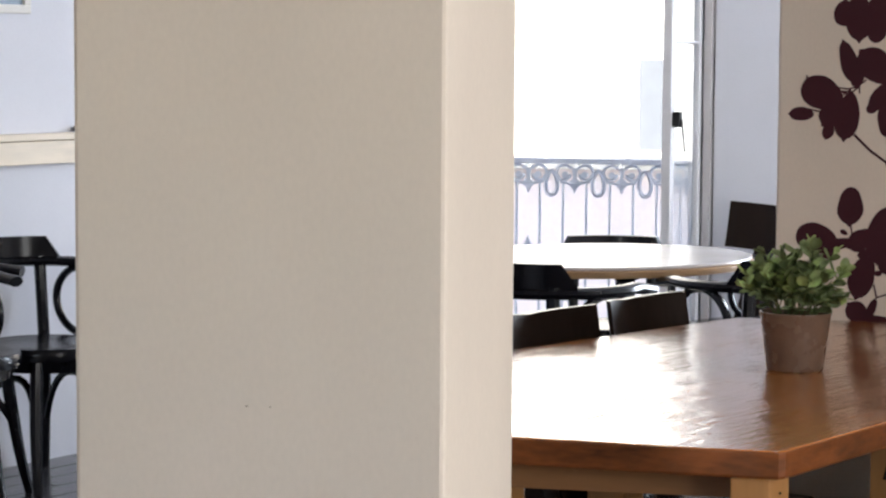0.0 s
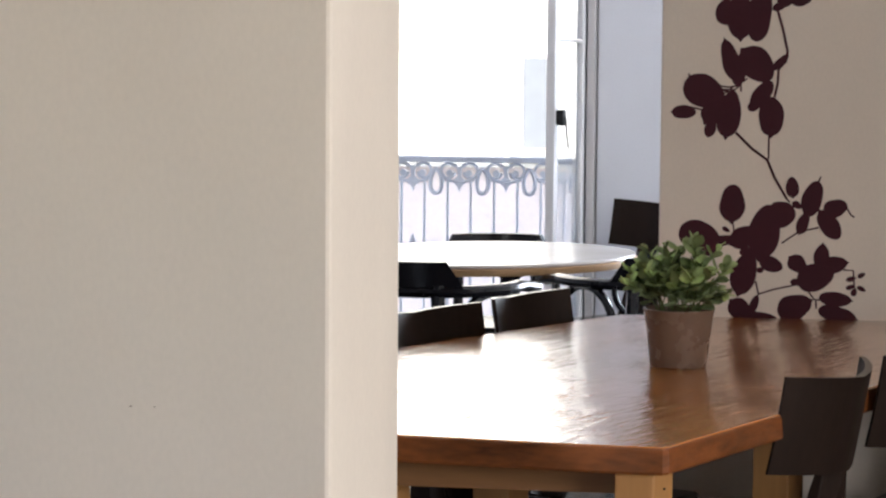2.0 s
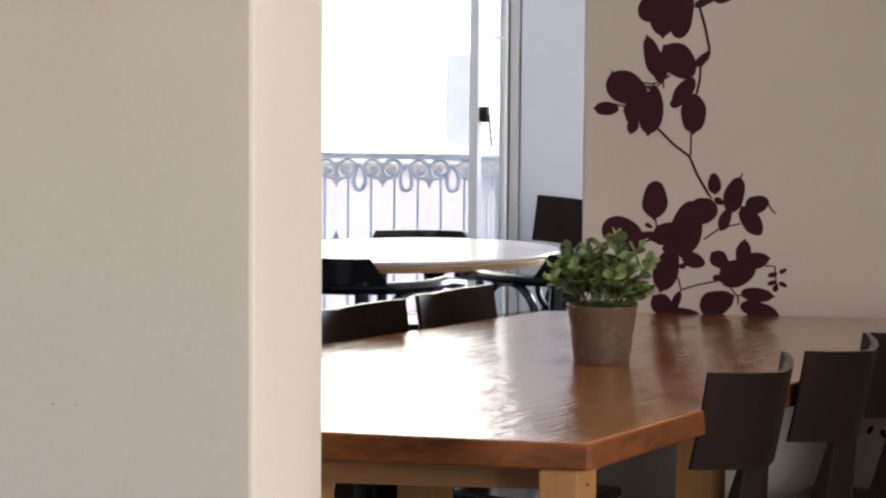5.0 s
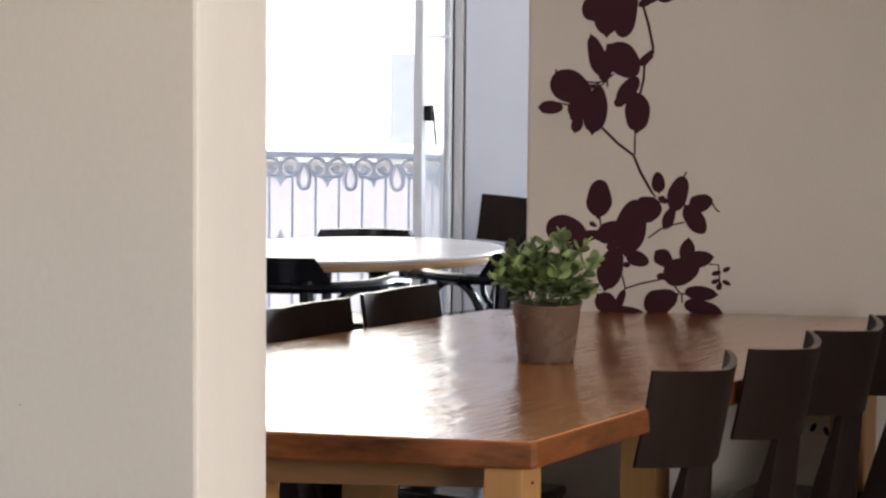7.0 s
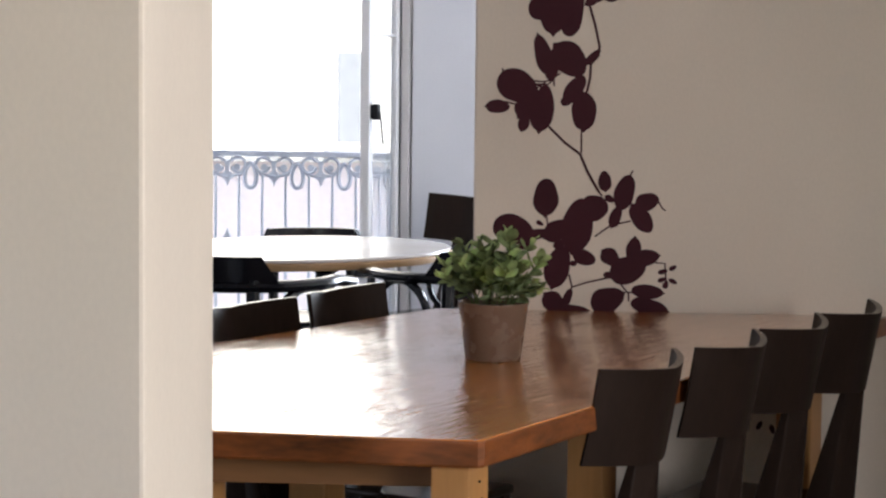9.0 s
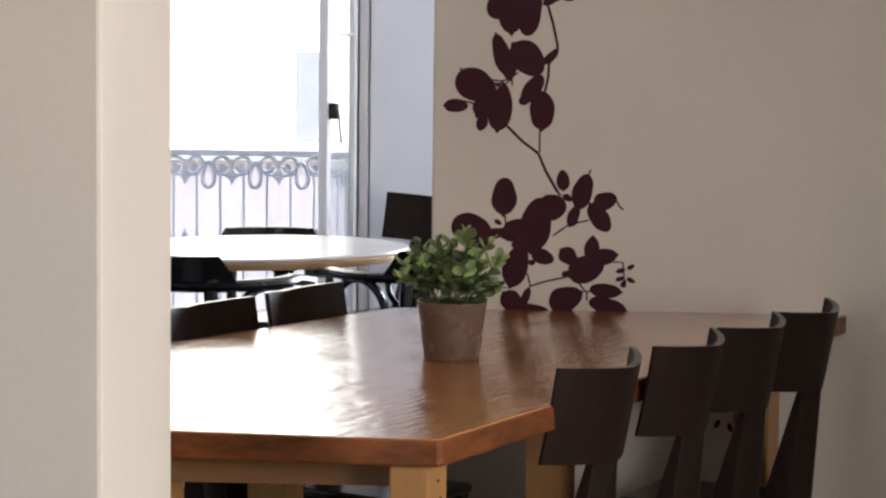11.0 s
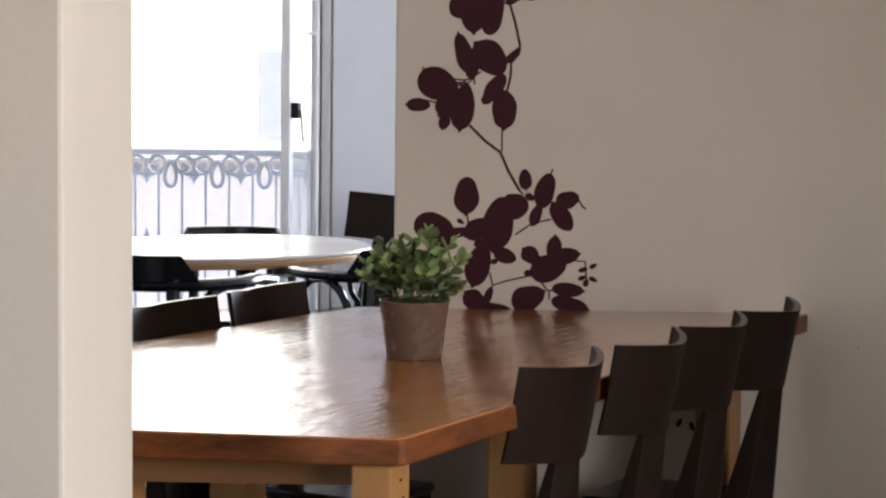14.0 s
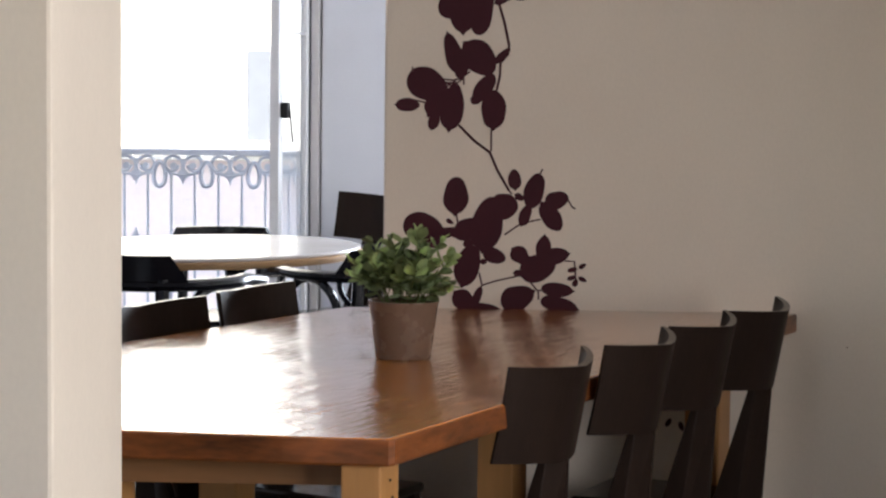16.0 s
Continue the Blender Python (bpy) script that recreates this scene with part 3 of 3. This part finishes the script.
def round_table():
    t = thing("round_table", "slightly oval honey-coloured table with window sheen painted into its pale top", "table")

    def oval(profile, seg=72):
        # long axis askew to the window
        rows = []
        for inset, z in profile:
            ring = []
            for k in range(seg):
                q = k * math.tau / seg
                u, v = (0.562 - inset) * math.cos(q), (0.462 - inset) * math.sin(q)
                ring.append((MID[0] + 0.75 * u - 0.66 * v, MID[1] + 0.66 * u + 0.75 * v, z))
            rows.append(ring)
        return strip(bmesh.new(), rows)
    part("tabletop", oval([(0.05, 0.738), (0.006, 0.738), (0.002, 0.742), (0.004, 0.748), (0.012, 0.75)]), WOOD_ROUND_SHEEN, t)
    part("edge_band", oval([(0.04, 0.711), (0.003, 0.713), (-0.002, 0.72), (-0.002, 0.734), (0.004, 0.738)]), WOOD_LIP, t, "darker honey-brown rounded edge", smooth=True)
    part("column", lathe(bmesh.new(), [(0.05, 0.04), (0.035, 0.2), (0.035, 0.66), (0.16, 0.713)], 24, BASE), BLACK, t, smooth=True)
    part("foot", lathe(bmesh.new(), [(0.26, 0.0), (0.26, 0.015), (0.06, 0.05)], 32, BASE), BLACK, t)


round_table()


# ---- bentwood armchairs ----
def bentwood():
    """At the origin, the back towards +x."""
    c = thing("bentwood_armchair", "black lacquered bentwood armchair with a round seat", "armchair", "bentwood armchairs")
    part("seat", lathe(bmesh.new(), [(0.19, 0.425), (0.212, 0.43), (0.216, 0.455), (0.208, 0.471), (0.196, 0.473), (0.15, 0.466)], 36), BLACK, c, smooth=True)
    part("seat_ring", lathe(bmesh.new(), [(0.15, 0.39), (0.175, 0.39), (0.18, 0.424), (0.15, 0.424)], 36), BLACK, c)
    arc = []
    for k in range(25):
        a = radians(-110 + 220 * k / 24)
        arc.append((0.03 + 0.25 * math.cos(a), 0.265 * math.sin(a), 0.715))
    arc = [(-0.17, -0.235, 0.70)] + arc + [(-0.17, 0.235, 0.70)]
    part("arm_rail", tube(bmesh.new(), arc, 0.028, 10, 0.62), BLACK, c, smooth=True)
    rows = []
    for k in range(21):
        s = -1 + 2 * k / 20
        a = radians(50 * s)
        hgt = 0.80 if abs(s) < 0.8 else 0.80 - 0.07 * (abs(s) - 0.8) / 0.2
        ring = [(0.03 + r * math.cos(a), (r + 0.015) * math.sin(a), z) for r, z in ((0.238, 0.70), (0.262, 0.70), (0.270, hgt), (0.250, hgt))]
        rows.append(ring)
    part("crest", strip(bmesh.new(), rows), BLACK, c, smooth=True)
    for s in (-1, 1):
        part("back_leg", tube(bmesh.new(), bez((0.238, 0.155 * s, 0.735), (0.225, 0.155 * s, 0.56), (0.20, 0.155 * s, 0.40), (0.26, 0.19 * s, 0.0), 12), [0.0205] * 8 + [0.019, 0.017, 0.0155, 0.0145]), BLACK, c, smooth=True)
        part("front_leg", tube(bmesh.new(), bez((-0.13, 0.13 * s, 0.44), (-0.15, 0.15 * s, 0.3), (-0.16, 0.16 * s, 0.15), (-0.20, 0.18 * s, 0.0), 10), [0.021] * 5 + [0.02, 0.019, 0.0175, 0.016, 0.015]), BLACK, c, smooth=True)
        loop = [(0.085 + 0.165 * math.cos(q), 0.235 * s, 0.585 + 0.118 * math.sin(q)) for q in (k * math.tau / 40 for k in range(40))]
        part("arm_loop", tube(bmesh.new(), loop, 0.0135, 8, close=True), BLACK, c, smooth=True)
        part("brace", tube(bmesh.new(), bez((-0.165, 0.16 * s, 0.20), (-0.08, 0.10 * s, 0.42), (0.08, 0.10 * s, 0.42), (0.215, 0.165 * s, 0.18), 12), 0.012), BLACK, c, smooth=True)
    return c


chair = bentwood()
chair.matrix_basis = pose(-1.02, 6.69, 0, 0, 0, -113)
chair.scale = (1.035, 1.035, 1.035)
for x, y, turn, k in ((-0.45, 7.25, -55, 1.0), (-1.025, 8.24, 97, 0.935), (-0.40, 8.36, 45, 0.93), (-2.749, 7.0, 148, 1.0), (-2.91, 6.62, 190, 1.02)):
    copy_thing(chair, pose(x, y, 0, 0, 0, turn)).scale = (k, k, k)


# ---- potted plant ----
def plant():
    p = thing("potted_plant", "small bushy green artificial plant in a greyish-brown pot", "potted plant", at=(-0.2118, 4.905, 0.75))
    part("pot", lathe(bmesh.new(), [(0.052, 0.0), (0.0602, 0.001), (0.0617, 0.005), (0.0762, 0.120), (0.0775, 0.122), (0.0775, 0.1265), (0.073, 0.127), (0.069, 0.110)], 48), POT, p, smooth=True)
    part("soil", lathe(bmesh.new(), [(0.069, 0.108), (0.062, 0.114), (0.02, 0.118)], 24), SOIL, p)
    r = random.Random(23)

    def leaf_mesh(length, width, curl):
        bm = bmesh.new()
        n = 8
        rows = []
        for k in range(n):
            t = k / (n - 1)
            w = width * math.sin(math.pi * (0.05 + 0.91 * t) ** 1.35) ** 0.75 + 0.0006
            z = curl * math.sin(t * math.pi * 0.9)
            rows.append(((t * length, -w, z + 0.003), (t * length, 0, z), (t * length, w, z + 0.003)))
        vs = [[bm.verts.new(q) for q in row] for row in rows]
        for a, b in zip(vs, vs[1:]):
            for i in range(2):
                bm.faces.new((a[i], a[i + 1], b[i + 1], b[i]))
        bmesh.ops.solidify(bm, geom=bm.faces[:], thickness=0.0008)
        return bm
    kinds = [part("leaf", leaf_mesh(*q), LEAF, p, smooth=True) for q in ((0.037, 0.0108, 0.004), (0.043, 0.0118, -0.003), (0.031, 0.0100, 0.006))]
    fresh = list(kinds)
    inner = []
    tall = ((0.034, -0.03, 0.276), (-0.028, -0.04, 0.252), (0.080, -0.01, 0.250), (-0.070, -0.01, 0.248), (0.008, 0.02, 0.258))
    N = 34
    for i in range(N):
        a = i * 2.399 + r.uniform(-0.35, 0.35)
        reach = 0.122 * math.sqrt((i + 0.5) / N) * r.uniform(0.8, 1.1)
        base = Vector((0.042 * math.cos(a), 0.042 * math.sin(a), 0.114))
        h = 0.226 - 0.050 * (reach / 0.122) ** 2.5 + r.uniform(-0.030, 0.022)
        tip = Vector((reach * math.cos(a), reach * math.sin(a), h))
        if i < len(tall):
            tip = Vector(tall[i])
        mid = base.lerp(tip, 0.5) + Vector((0, 0, 0.018))
        pts = bez(base, mid, mid, tip, 7)
        part("stalk", tube(bmesh.new(), pts, 0.0013, 5), STALK, p)
        d = (tip - mid).normalized()
        turn = r.uniform(0, math.tau)
        out = Vector((math.cos(a), math.sin(a), 0))
        for k in range(14):
            # opposite pairs up the stalk, each pair turned from the last
            t = 1.0 - 0.125 * (k // 2) * r.uniform(0.85, 1.1)
            q = base.lerp(mid, t * 2) if t < 0.5 else mid.lerp(tip, t * 2 - 1)
            ang = turn + (k // 2) * 1.4 + (k % 2) * math.pi + r.uniform(-0.3, 0.3)
            side = Vector((math.cos(ang), math.sin(ang), 0))
            way = d * (1.5 if k < 2 else r.uniform(0.35, 1.0)) + side + Vector((0, 0, r.uniform(-0.1, 0.6)))
            if reach > 0.085 and k > 5:
                way += out * 0.7 - Vector((0, 0, r.uniform(0.1, 0.6)))
            if q.z < 0.16 and reach < 0.085:
                way.z = max(way.z, 0.1)
            way.normalize()
            z = r.uniform(0.72, 1.12) * (0.85 if k < 2 else 1.0)
            m = Matrix.Translation(q) @ way.to_track_quat("X", "Z").to_matrix().to_4x4() @ pose(0, 0, 0, r.uniform(-60, 60)) @ Matrix.Diagonal((z, z, z, 1))
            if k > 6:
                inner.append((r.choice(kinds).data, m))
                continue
            if fresh:
                o = fresh.pop()
            else:
                o = new("leaf", r.choice(kinds).data)
            o.parent = p
            o.matrix_basis = m
    # Inner leaves, joined, in the green that holds the bush's shade.
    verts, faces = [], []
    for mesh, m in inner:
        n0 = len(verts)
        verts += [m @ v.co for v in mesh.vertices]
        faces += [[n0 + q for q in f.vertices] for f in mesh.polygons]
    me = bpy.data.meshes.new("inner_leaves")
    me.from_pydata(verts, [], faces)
    me.materials.append(LEAF_INNER_SHADED)
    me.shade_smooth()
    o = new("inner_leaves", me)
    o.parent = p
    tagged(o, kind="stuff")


plant()


# ---- by the slanting wall ----
def along(s, out, z=0.0):
    q = Vector((LX, LY, 0)) + ld * s + ln * out
    return (q.x, q.y, z)


def slant_box(s0, s1, o0, o1, z0, z1):
    return prism(bmesh.new(), [along(s, o)[:2] for s, o in ((s0, o0), (s1, o0), (s1, o1), (s0, o1))], z0, z1)


shelf = thing("wall_ledge", "pale wooden ledge board fixed along the white wall", "shelf")
part("board", slant_box(-1.6, 1.2, 0.0, 0.05, 1.122, 1.146), WOOD_SHELF, shelf, bevel=0.003)
part("fascia", slant_box(-1.6, 1.2, 0.0, 0.042, 1.04, 1.120), WOOD_SHELF, shelf, bevel=0.003)
pic = thing("picture_frame", "small white-framed blue print hung on the wall", "picture")
for s0, s1, z0, z1 in ((-0.45, 0.13, 1.555, 1.585), (-0.45, 0.13, 1.97, 2.0), (-0.45, -0.42, 1.585, 1.97), (0.10, 0.13, 1.585, 1.97)):
    part("moulding", slant_box(s0, s1, 0.0, 0.02, z0, z1), CEILING, pic, bevel=0.003)
part("print", slant_box(-0.42, 0.10, 0.0, 0.008, 1.585, 1.97), PRINT, pic, "faded blue-grey print")
bowl = thing("small_dish", "small grey ceramic dish on the ledge", "dish")
part("dish_body", lathe(bmesh.new(), [(0.018, 1.146), (0.035, 1.165), (0.037, 1.166), (0.02, 1.152)], 20, along(0.37, 0.027)[:2]), CERAMIC, bowl, smooth=True)


# ---- floorboards ----
def floorboards():
    floor_ob = bpy.data.objects["floor"]
    r = random.Random(8)
    w, ln_ = 0.118, 1.25
    mesh = None
    for i in range(0, 24):
        for k in range(6):
            s0 = -2.2 + k * (ln_ + 0.003) + (i % 3) * 0.41
            if mesh is None:
                bm = bmesh.new()
                box(bm, 0, ln_, 0, w - 0.004, 0.0, 0.012)
                bmesh.ops.bevel(bm, geom=[e for e in bm.edges if e.verts[0].co.z > 0.01 and e.verts[1].co.z > 0.01], offset=0.002, segments=1, affect="EDGES")
                ob = part("plank", bm, FLOOR, floor_ob)
                mesh = ob.data
            else:
                ob = new("plank", mesh)
                ob.parent = floor_ob
            q = Vector((LX, LY, 0)) + ld * s0 + ln * (0.02 + (i + 1) * w)
            ob.matrix_basis = pose(q.x, q.y, -0.0115 + r.uniform(0, 0.0008), 0, 0, math.degrees(SLANT))


floorboards()


# ---- small marks in the plaster ----
def mark(owner, x, y, z, r):
    bm = bmesh.new()
    ring = [bm.verts.new((x + r * math.cos(k * math.tau / 8) * (1.3 if k % 2 else 1), y - 0.0015, z + 0.7 * r * math.sin(k * math.tau / 8))) for k in range(8)]
    back = [bm.verts.new((v.co.x, y + 0.002, v.co.z)) for v in ring]
    bm.faces.new(ring)
    for k in range(8):
        bm.faces.new((ring[k], ring[(k + 1) % 8], back[(k + 1) % 8], back[k]))
    part("nail_mark", bm, NAIL, bpy.data.objects[owner])


mark("pillar", -0.779, 2.65, 0.990, 0.0016)
mark("pillar", -0.749, 2.65, 0.990, 0.0012)
mark("wall_decal_side", 0.905, WALL_Y, 0.662, 0.003)
